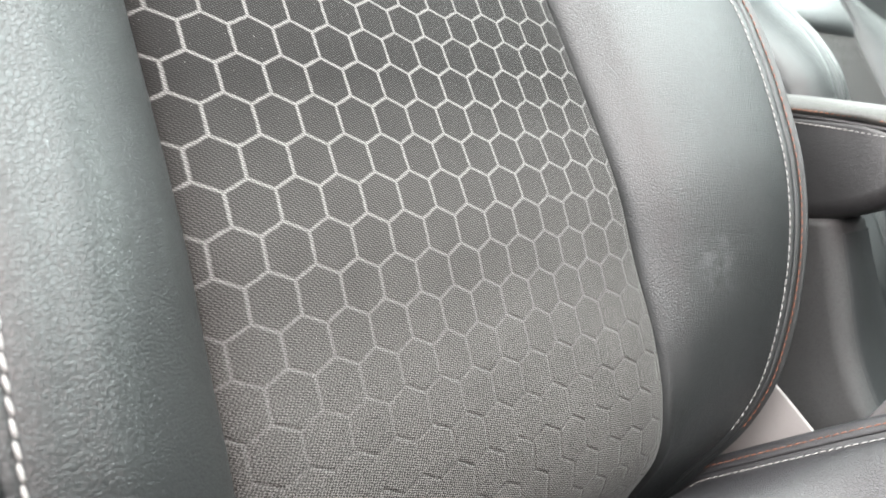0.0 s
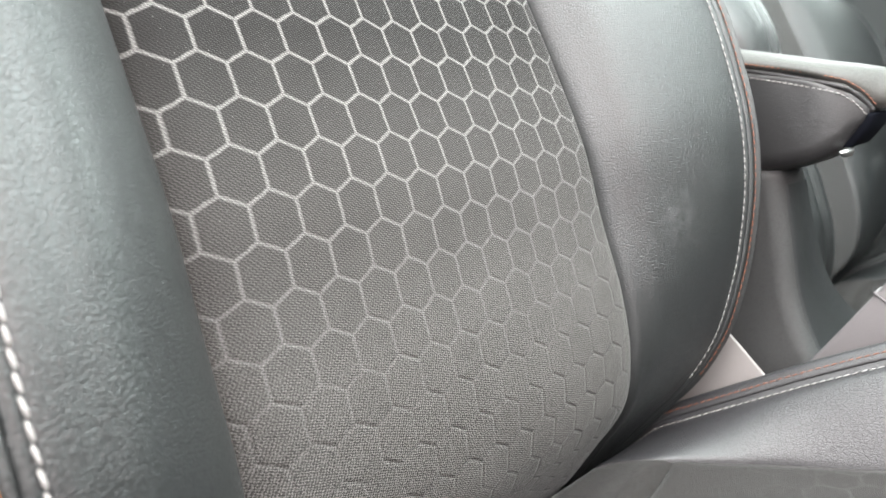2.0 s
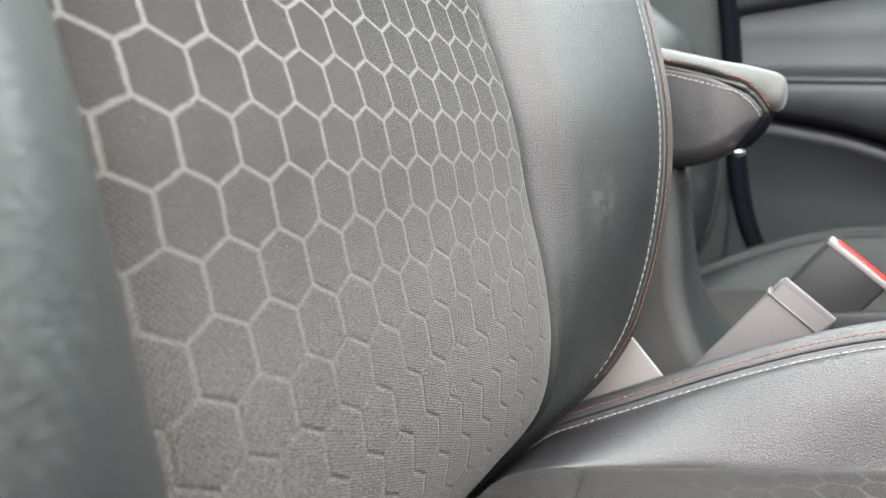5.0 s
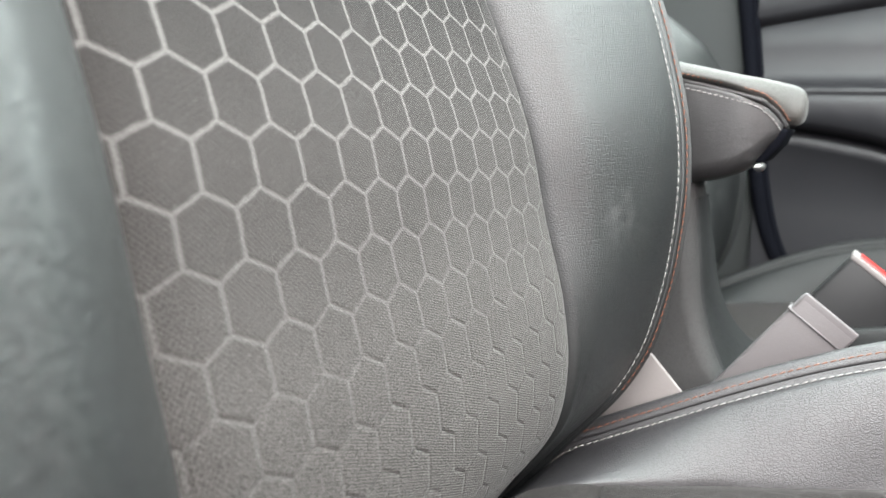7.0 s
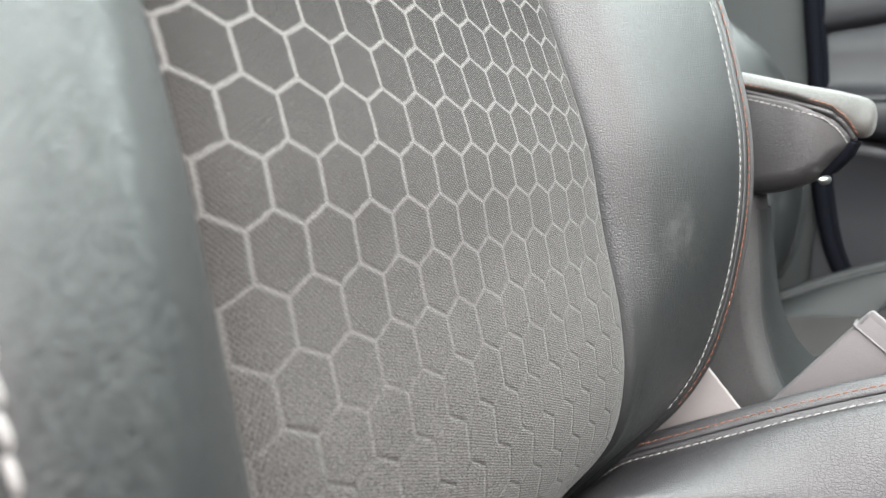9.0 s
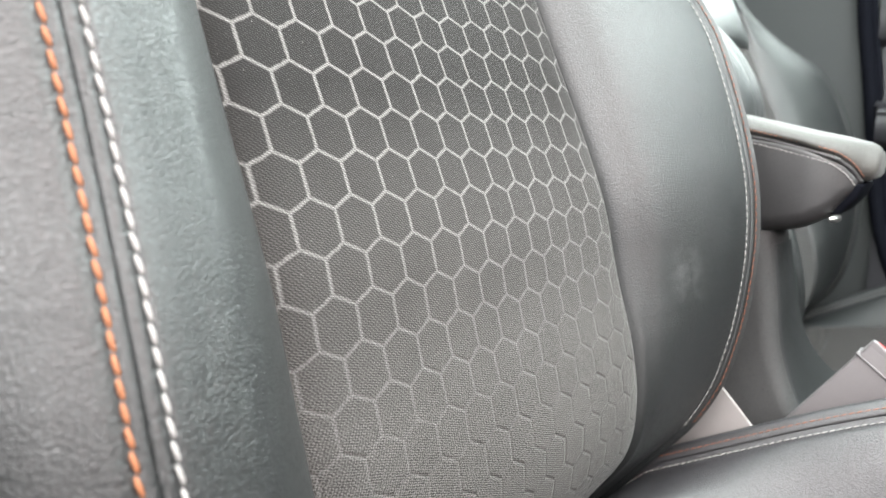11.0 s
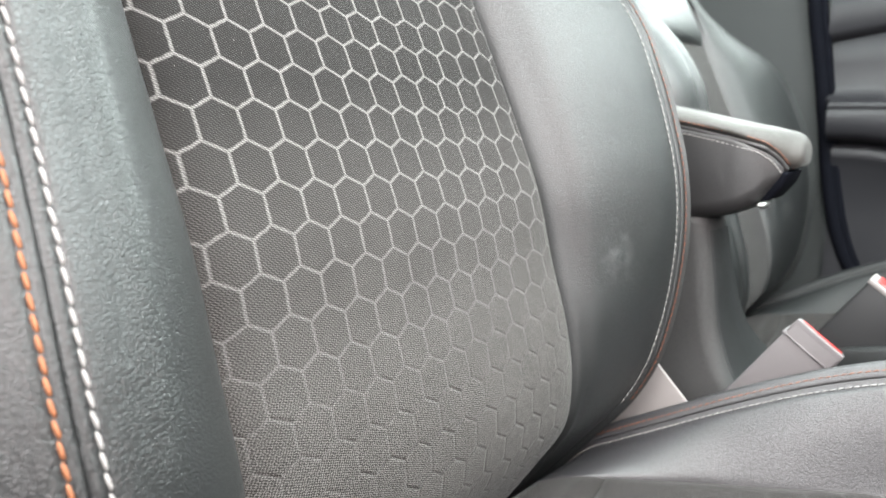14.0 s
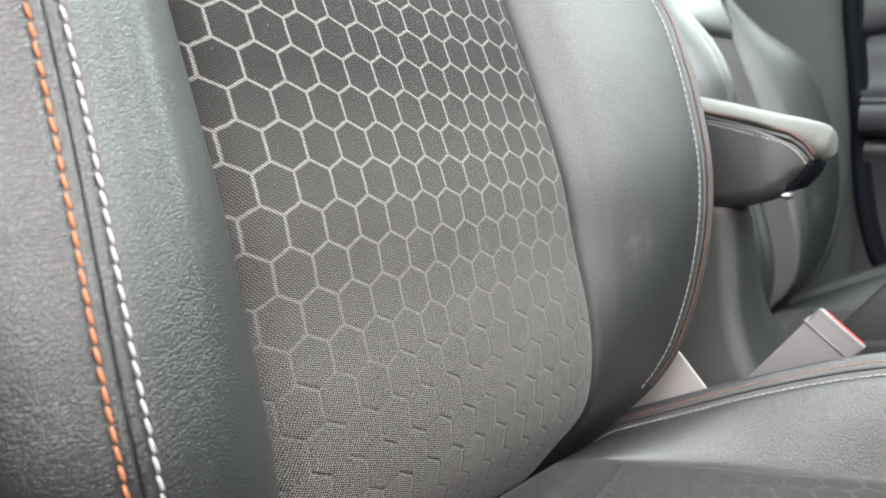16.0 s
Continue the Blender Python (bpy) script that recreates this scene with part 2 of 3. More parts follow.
DOOR_TRIM = plain("door_trim", (0.016, 0.016, 0.019), 0.5, 0.0005, 700.0)
PILLAR_TRIM = plain("pillar_trim", (0.034, 0.038, 0.038), 0.6, 0.0004, 600.0)
HEADLINER = plain("headliner", (0.54, 0.50, 0.48), 0.9, 0.0006, 900.0)
CARPET = plain("carpet", (0.02, 0.02, 0.021), 0.95, 0.002, 700.0)


# ---------------------------------------------------------------- mesh helpers
def part(name, bm, material, parent=None, label="", smooth=True):
    mesh = bpy.data.meshes.new(name)
    bm.to_mesh(mesh)
    bm.free()
    mesh.materials.append(material)
    if smooth:
        for f in mesh.polygons:
            f.use_smooth = True
    ob = new(name, mesh)
    if parent is not None:
        attach(ob, parent)
    if label:
        ob["label"] = label
    return ob


def attach(ob, parent):
    bpy.context.view_layer.update()
    ob.parent = parent
    ob.matrix_parent_inverse = parent.matrix_world.inverted()


def base(name, place):
    ob = new(name)
    ob.empty_display_size = 0.05
    ob.matrix_world = Matrix.Translation(place)
    bpy.context.view_layer.update()
    return ob


def curve(at, values):
    """A smooth function through the given values."""
    at, values = np.array(at, float), np.array(values, float)
    slope = np.gradient(values, at)

    def value(x):
        x = min(max(x, at[0]), at[-1])
        i = min(int(np.searchsorted(at, x, "right")) - 1, len(at) - 2)
        h = at[i + 1] - at[i]
        s = (x - at[i]) / h
        a, b = values[i], values[i + 1]
        return float((1 + 2 * s) * (1 - s) ** 2 * a + s * (1 - s) ** 2 * h * slope[i] + s * s * (3 - 2 * s) * b + s * s * (s - 1) * h * slope[i + 1])

    return value


def spline(points, count):
    """Points along a smooth line through the given ones, evenly in their order."""
    p = [Vector(q) for q in points]
    p = [2 * p[0] - p[1]] + p + [2 * p[-1] - p[-2]]
    out = []
    for j in range(count):
        s = j / (count - 1) * (len(p) - 3)
        i = min(int(s), len(p) - 4)
        t = s - i
        a, b, c, d = p[i : i + 4]
        out.append(0.5 * (2 * b + (c - a) * t + (2 * a - 5 * b + 4 * c - d) * t * t + (3 * b - a - 3 * c + d) * t ** 3))
    return out


def sheet(rows, uv=None, closed=False):
    """A bmesh from rows of points; uv: a function of row and column."""
    bm = bmesh.new()
    grid = [[bm.verts.new(p) for p in row] for row in rows]
    layer = bm.loops.layers.uv.new("UVMap") if uv else None
    m = len(rows[0])
    for i in range(len(rows) - 1):
        for j in range(m if closed else m - 1):
            k = (j + 1) % m
            f = bm.faces.new((grid[i][j], grid[i][k], grid[i + 1][k], grid[i + 1][j]))
            if uv:
                for loop, (a, b) in zip(f.loops, ((i, j), (i, k), (i + 1, k), (i + 1, j))):
                    loop[layer].uv = uv(a, b)
    return bm


def capped(rows):
    bm = sheet(rows, closed=True)
    bm.verts.ensure_lookup_table()
    m = len(rows[0])
    bm.faces.new([bm.verts[j] for j in range(m)])
    bm.faces.new([bm.verts[len(bm.verts) - m + j] for j in reversed(range(m))])
    bmesh.ops.recalc_face_normals(bm, faces=bm.faces)
    return bm


def tube(points, radius, sides=8):
    rows = []
    for i, p in enumerate(points):
        p = Vector(p)
        ahead = (Vector(points[min(i + 1, len(points) - 1)]) - Vector(points[max(i - 1, 0)])).normalized()
        side = ahead.cross(Vector((0.3, 0.5, 0.81))).normalized()
        up = side.cross(ahead)
        r = radius(i / (len(points) - 1)) if callable(radius) else radius
        rows.append([p + r * (math.cos(a) * side + math.sin(a) * up) for a in (2 * math.pi * j / sides for j in range(sides))])
    return capped(rows)


def box(lo, hi, bevel=0.0, segments=3, turn=None):
    bm = bmesh.new()
    bmesh.ops.create_cube(bm, size=1.0)
    lo, hi = Vector(lo), Vector(hi)
    for v in bm.verts:
        v.co = Vector((v.co.x * (hi.x - lo.x), v.co.y * (hi.y - lo.y), v.co.z * (hi.z - lo.z)))
    if bevel:
        bmesh.ops.bevel(bm, geom=list(bm.edges), offset=bevel, segments=segments, profile=0.5, affect="EDGES")
    m = Matrix.Translation((lo + hi) / 2) @ (turn or Matrix())
    bm.transform(m)
    return bm


def slab(outline, lo, hi, bevel=0.0, segments=3, place=None):
    """A plate with an outline in (y, z), from x = lo to x = hi."""
    bm = bmesh.new()
    a = [bm.verts.new((lo, y, z)) for y, z in outline]
    b = [bm.verts.new((hi, y, z)) for y, z in outline]
    bm.faces.new(a)
    bm.faces.new(b[::-1])
    for i in range(len(a)):
        j = (i + 1) % len(a)
        bm.faces.new((a[i], b[i], b[j], a[j]))
    bmesh.ops.recalc_face_normals(bm, faces=bm.faces)
    if bevel:
        bmesh.ops.bevel(bm, geom=[e for e in bm.edges if e.calc_face_angle(0) > 0.5], offset=bevel, segments=segments, profile=0.5, affect="EDGES")
    return bm


def stitch_mesh(name, material, length=0.0046, width=0.00047, height=0.00042):
    rows = []
    for s, r in ((-0.5, 0.25), (-0.42, 0.7), (-0.2, 1.0), (0.2, 1.0), (0.42, 0.7), (0.5, 0.25)):
        dip = -0.0006 * (2 * s) ** 4
        rows.append([(s * length, r * width * math.cos(a), dip + r * height * math.sin(a)) for a in (2 * math.pi * j / 6 for j in range(6))])
    bm = capped(rows)
    mesh = bpy.data.meshes.new(name)
    bm.to_mesh(mesh)
    bm.free()
    mesh.materials.append(material)
    for f in mesh.polygons:
        f.use_smooth = True
    return mesh


WHITE_STITCH, ORANGE_STITCH = stitch_mesh("white_stitch", WHITE_THREAD), stitch_mesh("orange_stitch", DULL_ORANGE)
LONG_WHITE, LONG_ORANGE = stitch_mesh("long_white_stitch", WHITE_THREAD, 0.0060, 0.00074, 0.0006), stitch_mesh("long_orange_stitch", ORANGE_THREAD, 0.0060, 0.00080, 0.0006)
FINE_WHITE, FINE_ORANGE = stitch_mesh("fine_white_stitch", WHITE_THREAD, 0.0040, 0.00045, 0.0004), stitch_mesh("fine_orange_stitch", DULL_ORANGE, 0.0040, 0.00045, 0.0004)


def sew(line, normals, mesh, parent, step=0.0053, lean=7.0):
    """One stitch after another along a line of points."""
    bpy.context.view_layer.update()
    inverse = parent.matrix_world.inverted()
    along, left, rnd = 0.0, step * 0.5, random.Random(len(line))
    for i in range(len(line) - 1):
        a, b = Vector(line[i]), Vector(line[i + 1])
        d = (b - a).length
        while left <= d:
            f = left / d
            up = Vector(normals[i]).lerp(Vector(normals[i + 1]), f).normalized()
            x = (b - a).normalized()
            y = up.cross(x).normalized()
            up = x.cross(y)
            m = Matrix((x, y, up)).transposed().to_4x4()
            m.translation = a.lerp(b, f) + up * 0.00025
            ob = new("stitch", mesh)
            ob.parent, ob.matrix_parent_inverse = parent, inverse
            ob.matrix_basis = m @ Matrix.Rotation(radians(lean + rnd.uniform(-2.5, 2.5)), 4, "Z")
            left += step
        left -= d


# ---------------------------------------------------------------- the seat
PANEL_Y = curve([0.36, 0.40, 0.44, 0.472, 0.51, 0.55, 0.60, 0.65, 0.70, 0.75, 0.80, 0.85, 0.90, 0.96],
                [0.076, 0.040, 0.011, -0.010, -0.016, -0.011, 0.0035, 0.0165, 0.0370, 0.060, 0.083, 0.105, 0.127, 0.150])
LEVELS = [0.36, 0.44, 0.47, 0.50, 0.54, 0.58, 0.62, 0.66, 0.70, 0.74, 0.78, 0.82, 0.86, 0.90, 0.96]
RIGHT_X = curve(LEVELS, [0.300, 0.333, 0.345, 0.356, 0.367, 0.3755, 0.3812, 0.3845, 0.3862, 0.3865, 0.384, 0.364, 0.318, 0.285, 0.260])
RIGHT_Y = curve(LEVELS, [0.070, 0.006, -0.018, -0.033, -0.042, -0.0455, -0.0452, -0.040, -0.029, -0.015, 0.003, 0.030, 0.080, 0.118, 0.148])
LEFT_X = curve(LEVELS, [-0.040, -0.065, -0.074, -0.082, -0.090, -0.0945, -0.0948, -0.0930, -0.0912, -0.0918, -0.0925, -0.086, -0.066, -0.045, -0.030])
LEFT_Y = curve(LEVELS, [0.075, 0.004, -0.034, -0.056, -0.068, -0.066, -0.055, -0.041, -0.026, -0.0145, -0.004, 0.022, 0.064, 0.108, 0.144])
MIDDLE, HALF = 0.1325, 0.1450
ZS = [0.36 + 0.60 * i / 110 for i in range(111)]


def panel_uv(i, j):
    x = MIDDLE + (-1 + 2 * j / 60) * (HALF + 0.005) * 0.993
    z = ZS[i]
    slip = SLIP_X(x) * min(1.0, max(0.0, (z - 0.655) / 0.03))
    return ((COLUMN(x) + slip) * PITCH, ARC[i] + ROW * SAG_Z(z) * SAG_X(x))


def arc_table():
    out, run, last = [], 0.0, None
    for z in ZS:
        p = (PANEL_Y(z), z)
        run += math.dist(p, last) if last else 0.0
        out.append(run)
        last = p
    start = float(np.interp(0.641, ZS, out))
    return [r - start for r in out]


ARC = arc_table()


def seam_point(z, right, beyond=0.0):
    """A point on the bolster's crest seam; beyond: metres past it, onto the outer side."""
    x, y = (RIGHT_X(z), RIGHT_Y(z)) if right else (LEFT_X(z), LEFT_Y(z))
    turn = -0.30 if right else 0.22
    return Vector((x + (1 if right else -1) * math.cos(turn) * beyond, y + math.sin(turn) * beyond, z))


def bolster_rows(right, outer):
    rows = []
    for z in ZS:
        yp, edge = PANEL_Y(z), HALF + 0.004 * min(1.0, max(0.0, (z - 0.50) / 0.12)) if right else HALF + 0.0004
        c = seam_point(z, right)
        sx, sy = abs(c.x - MIDDLE), c.y
        rise, span = sy - yp, sx - edge
        turn = -0.30 if right else 0.22
        deep = 0.0008 if right else 0.0006

        def off(b, d):
            """A place b metres past the seam line, sunk by d."""
            return (sx + math.cos(turn) * b, sy + math.sin(turn) * b + d, z)

        if not outer:
            if right:
                mid = [(edge + 0.002, yp + 0.03 * rise, z), (edge + 0.10 * span, yp + 0.20 * rise, z), (edge + 0.22 * span, yp + 0.40 * rise, z), (edge + 0.46 * span, yp + 0.64 * rise, z), (edge + 0.76 * span, yp + 0.87 * rise, z)]
            else:
                mid = [(edge + 0.003, yp + 0.09 * rise, z), (edge + 0.25 * span, yp + 0.52 * rise, z), (edge + 0.57 * span, yp + 0.885 * rise, z), (edge + 0.82 * span, yp + 0.985 * rise, z)]
            pts = [(edge - 0.001, yp + (0.007 if right else 0.013), z)] + mid + [off(-0.003, 0.0), off(-0.0004, 0.0005), off(0.0022, -0.0004), off(0.0042, -0.0002), off(0.0050, deep)]
            rows.append(spline(pts, 60))
        else:
            o = Vector(off(0.016 if right else 0.0175, 0.0))
            first = [off(0.0051, deep + 0.0001), off(0.0060, -0.0002), off(0.0082, -0.0005), off(0.0104, 0.0005), off(0.0130, -0.0002), tuple(o)]
            if right:
                pts = first + [(o.x + 0.006, o.y + 0.012, z), (o.x + 0.009, o.y + 0.036, z), (o.x + 0.006, o.y + 0.085, z), (o.x - 0.012, max(o.y + 0.12, yp + 0.11), z), (o.x - 0.07, yp + 0.13, z), (0.0, yp + 0.135, z)]
            else:
                pts = first + [(o.x + 0.013, o.y + 0.007, z), (o.x + 0.024, o.y + 0.018, z), (o.x + 0.031, o.y + 0.036, z), (o.x + 0.033, o.y + 0.085, z), (o.x - 0.012, max(o.y + 0.14, yp + 0.12), z), (o.x - 0.07, yp + 0.15, z), (0.0, yp + 0.155, z)]
            rows.append(spline(pts, 60))
    if right:
        return [[Vector((MIDDLE + p.x, p.y, p.z)) for p in row] for row in rows]
    return [[Vector((MIDDLE - p.x, p.y, p.z)) for p in row][::-1] for row in rows]


def orange_point(z, right):
    return seam_point(z, right, 0.0105 if right else 0.0100)


# the rows sag across the panel, more towards the top
SAG_Z = curve([0.36, 0.58, 0.62, 0.65, 0.686, 0.705, 0.725, 0.744, 0.762, 0.78, 0.82, 0.96], [0.0, 0.0, 0.03, 0.11, 0.21, 0.24, 0.28, 0.33, 0.45, 0.56, 0.80, 1.6])
SAG_X = curve([-0.04, 0.02, 0.05, 0.075, 0.10, 0.125, 0.15, 0.175, 0.20, 0.25, 0.30], [0.10, 0.15, 0.25, 0.38, 0.56, 0.74, 0.92, 1.0, 1.02, 0.96, 0.90])
SLIP_X = curve([-0.04, 0.09, 0.13, 0.16, 0.20, 0.23, 0.25, 0.28, 0.30], [0.0, 0.0, 0.03, 0.06, 0.09, 0.12, 0.17, 0.24, 0.24])
# the cloth is stretched a little more on one side: column number by place across
COLUMN = curve([-0.04, -0.0155, 0.0090, 0.0335, 0.0567, 0.0788, 0.1010, 0.1435, 0.1865, 0.229, 0.2505, 0.272, 0.30], [-1.5, -0.5, 0.5, 1.5, 2.5, 3.5, 4.5, 6.5, 8.5, 10.5, 11.5, 12.5, 13.8])


def panel_rows():
    rows = []
    for z in ZS:
        yp, row = PANEL_Y(z), []
        for j in range(61):
            s = -1 + 2 * j / 60
            dip = (0.004 if s > 0 else 0.010) * max(0.0, (abs(s) - 0.80) / 0.20) ** 2 + 0.005 * max(0.0, (abs(s) - 0.955) / 0.045) ** 2
            row.append((MIDDLE + s * (HALF + 0.005), yp + dip, z))
        rows.append(row)
    return rows


# cushion
CUSH_Y = [0.10 - 0.0035 * i for i in range(20)] + [0.03 - 0.0012 * i for i in range(84)] + [-0.0708 - 0.0035 * i for i in range(129)]
CUSH_EDGE = curve([-0.52, -0.35, -0.186, -0.15, -0.098, -0.049, 0.0, 0.10], [0.372, 0.378, 0.366, 0.353, 0.336, 0.310, 0.278, 0.255])
CUSH_Z = curve([-0.52, -0.45, -0.35, -0.186, -0.098, -0.049, -0.02, -0.005, 0.01, 0.022, 0.04, 0.10], [0.40, 0.452, 0.458, 0.447, 0.437, 0.434, 0.433, 0.431, 0.426, 0.415, 0.38, 0.32])
CREST_X = curve([-0.52, -0.42, -0.30, -0.18, -0.10, -0.05, 0.0, 0.10], [0.400, 0.415, 0.414, 0.400, 0.378, 0.364, 0.352, 0.335])
CREST_Z = curve([-0.52, -0.42, -0.30, -0.18, -0.14, -0.10, -0.05, -0.01, 0.007, 0.03, 0.10], [0.44, 0.52, 0.531, 0.510, 0.496, 0.479, 0.455, 0.435, 0.426, 0.405, 0.35])


def cushion_side(right, outer):
    rows = []
    for y in CUSH_Y:
        e, z, cx, cz = CUSH_EDGE(y), CUSH_Z(y), CREST_X(y), CREST_Z(y)
        gx, gz = cx + 0.0030, cz + 0.0042
        if not outer:
            grow = min(1.0, max(0.05, (-0.01 - y) / 0.08))
            pts = [(e - 0.001, y, z - 0.0015 - 0.0045 * grow), (e + 0.003, y, z + 0.004 * grow), (e + 0.45 * (cx - e), y, z + 0.60 * (cz - z)), (e + 0.8 * (cx - e), y, z + 0.93 * (cz - z)),
                   (cx, y, cz), (gx - 0.0006, y, gz - 0.0006), (gx + 0.0012, y, gz - 0.0022)]
            rows.append(spline(pts, 30))
        else:
            pts = [(gx + 0.0014, y, gz - 0.002), (gx + 0.0006, y, gz + 0.0012), (gx + 0.004, y, gz + 0.0056), (gx + 0.010, y, gz + 0.0095), (gx + 0.018, y, gz + 0.002), (gx + 0.021, y, gz - 0.05),
                   (gx + 0.014, y, 0.33), (gx + 0.008, y, 0.26)]
            rows.append(spline(pts, 26))
    if not right:
        rows = [[Vector((2 * MIDDLE - p.x, p.y, p.z)) for p in row][::-1] for row in rows]
    return rows


def cushion_top():
    rows = []
    for y in CUSH_Y:
        e, z, row = CUSH_EDGE(y) - MIDDLE, CUSH_Z(y), []
        for j in range(49):
            s = -1 + 2 * j / 48
            grow = min(1.0, max(0.05, (-0.01 - y) / 0.08))
            dip = 0.006 * grow * max(0.0, (abs(s) - 0.95) / 0.05) ** 2
            off = y + 0.048 - 0.017 * s * s
            seam = 0.009 * math.exp(-abs(off) / 0.0028) - 0.003 * math.exp(-((off - 0.012) / 0.009) ** 2)
            row.append((MIDDLE + s * e, y, z - dip - seam * (1 - 0.85 * s ** 8) + 0.002 * (1 - s * s)))
        rows.append(row)
    return rows


def make_seat(name):
    seat = base(name, (MIDDLE, 0.0, 0.10))
    back = part("backrest_panel", sheet(panel_rows(), panel_uv), CLOTH, seat, "dark woven cloth with a pale honeycomb pattern")
    rows = []
    for i in range(25):
        z = 0.842 + 0.118 * i / 24
        y, half, lift = PANEL_Y(z), 0.143 - 0.55 * max(0.0, z - 0.862), 0.016 * (1 - math.exp(-i / 2.5))
        rows.append(spline([(MIDDLE - half + 0.03, y + 0.07, z), (MIDDLE - half, y + 0.03, z), (MIDDLE - half + 0.008, y + 0.004 - 0.5 * lift, z), (MIDDLE - 0.6 * half, y + 0.002 - lift, z), (MIDDLE, y + 0.002 - lift, z),
                            (MIDDLE + 0.6 * half, y + 0.002 - lift, z), (MIDDLE + half - 0.008, y + 0.004 - 0.5 * lift, z), (MIDDLE + half, y + 0.03, z), (MIDDLE + half - 0.03, y + 0.07, z)], 40))
    part("upper_backrest", sheet(rows), LEATHER, seat, "smooth leather upper backrest")
    for right in (True, False):
        b = part("bolster", sheet(bolster_rows(right, False)), LEATHER, seat, "smooth dark grey grained leather bolster")
        s = part("side_panel", sheet(bolster_rows(right, True)), LEATHER, seat)
        zs = [0.474 + 0.376 * i / 120 for i in range(121)]
        white = [seam_point(z, right, -0.0005) for z in zs]
        orange = [orange_point(z, right) for z in zs]
        normal = Vector((0.25 if right else -0.25, -1, 0.35)).normalized()
        outward = Vector((0.6 if right else -0.5, -0.8, 0.2)).normalized()
        sew(white, [normal] * len(white), WHITE_STITCH if right else LONG_WHITE, b, 0.0058 if right else 0.0063)
        sew(orange, [outward] * len(orange), ORANGE_STITCH if right else LONG_ORANGE, s, 0.0058 if right else 0.0063)
    part("seat_cushion", sheet(cushion_top(), lambda i, j: (cushion_top_u(i, j), -CUSH_Y[i])), SEAT_CLOTH, seat, "dark honeycomb cloth seat base")
    for right in (True, False):
        b = part("cushion_bolster", sheet(cushion_side(right, False)), CUSHION_LEATHER, seat)
        s = part("cushion_side", sheet(cushion_side(right, True)), CUSHION_LEATHER, seat)
        ys = [0.03 - 0.47 * i / 120 for i in range(121)]
        flip = (lambda p: p) if right else (lambda p: Vector((2 * MIDDLE - p.x, p.y, p.z)))
        white = [flip(Vector((CREST_X(y) - 0.001, y, CREST_Z(y)))) for y in ys]
        orange = [flip(Vector((CREST_X(y) + 0.0060, y, CREST_Z(y) + 0.0088))) for y in ys]
        sew(white, [Vector((-0.6 if right else 0.6, 0, 0.8))] * len(ys), WHITE_STITCH, b)
        sew(orange, [Vector((-0.6 if right else 0.6, 0, 0.8))] * len(ys), ORANGE_STITCH, s)
    part("seat_frame", box((MIDDLE - 0.22, -0.42, 0.10), (MIDDLE + 0.22, 0.16, 0.34), 0.02), DARK_PLASTIC, seat)
    return seat


def cushion_top_u(i, j):
    return MIDDLE + (-1 + 2 * j / 48) * (CUSH_EDGE(CUSH_Y[i]) - MIDDLE)


near_seat = make_seat("car_seat")
tagged(near_seat, "dark grey leather car seat with honeycomb cloth and contrast stitching", "car seat", "front seats")
far_seat = copy_thing(near_seat, pose(MIDDLE + 0.733, 0.056, 0.058, 0, 0, 3.3))
tagged(far_seat, "dark grey leather car seat beside the far door, same stitching", "car seat", "front seats")

# it is set lower on its frame
for piece in far_seat.children:
    if piece.name.startswith("seat_frame"):
        piece.location.z += 0.042
# shade is put into its panel and base: darker cloth, darker leather
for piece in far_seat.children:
    swap = SHADED_LEATHER if piece.name.startswith("cushion") else SEAT_CLOTH if piece.name.startswith("backrest_panel") else None
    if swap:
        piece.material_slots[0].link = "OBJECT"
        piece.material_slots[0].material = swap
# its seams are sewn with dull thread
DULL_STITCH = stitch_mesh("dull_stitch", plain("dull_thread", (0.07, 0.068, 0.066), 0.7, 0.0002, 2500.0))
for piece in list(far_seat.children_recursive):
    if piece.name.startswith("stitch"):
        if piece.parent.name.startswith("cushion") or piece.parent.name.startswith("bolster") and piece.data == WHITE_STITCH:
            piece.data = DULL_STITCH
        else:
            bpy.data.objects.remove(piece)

# small dark badge sewn on the near backrest
badge_rows = []
for lift, size in ((0.002, 1.0), (-0.0012, 1.0), (-0.0020, 0.93), (-0.0022, 0.5)):
    ring = []
    for k in range(28):
        a = 2 * math.pi * k / 28
        z = 0.8185 + 0.0125 * size * math.sin(a)
        ring.append((0.175 + 0.024 * size * math.cos(a), PANEL_Y(z) + lift, z))
    badge_rows.append(ring)
part("badge", capped(badge_rows), RUBBER, near_seat, "small dark oval badge")

# armrest on the inboard side of the near seat: profile in (y, z)
ARM_A, ARM_B = 0.466, 0.534
TOP = curve([-0.112, -0.104, -0.09, -0.06, 0.0, 0.12, 0.25], [0.677, 0.6855, 0.6900, 0.6960, 0.7085, 0.728, 0.743])
SEAM = curve([-0.112, -0.104, -0.098, -0.092, -0.085, -0.07, 0.0, 0.12, 0.25], [0.657, 0.6555, 0.658, 0.6655, 0.6725, 0.6795, 0.6945, 0.7125, 0.7275])
UNDER = curve([-0.0960, -0.0945, -0.0890, -0.0790, -0.0650, -0.050, -0.02, 0.12, 0.25], [0.6560, 0.6515, 0.643, 0.630, 0.620, 0.6145, 0.610, 0.605, 0.600])


def arm_near(y):
    """The armrest's near face, turned in round the nose."""
    return ARM_A + 0.022 * min(1.0, max(0.0, (-0.056 - y) / 0.046)) ** 2.2


def arm_far(y):
    return ARM_B - 0.010 * min(1.0, max(0.0, (-0.075 - y) / 0.03)) ** 2


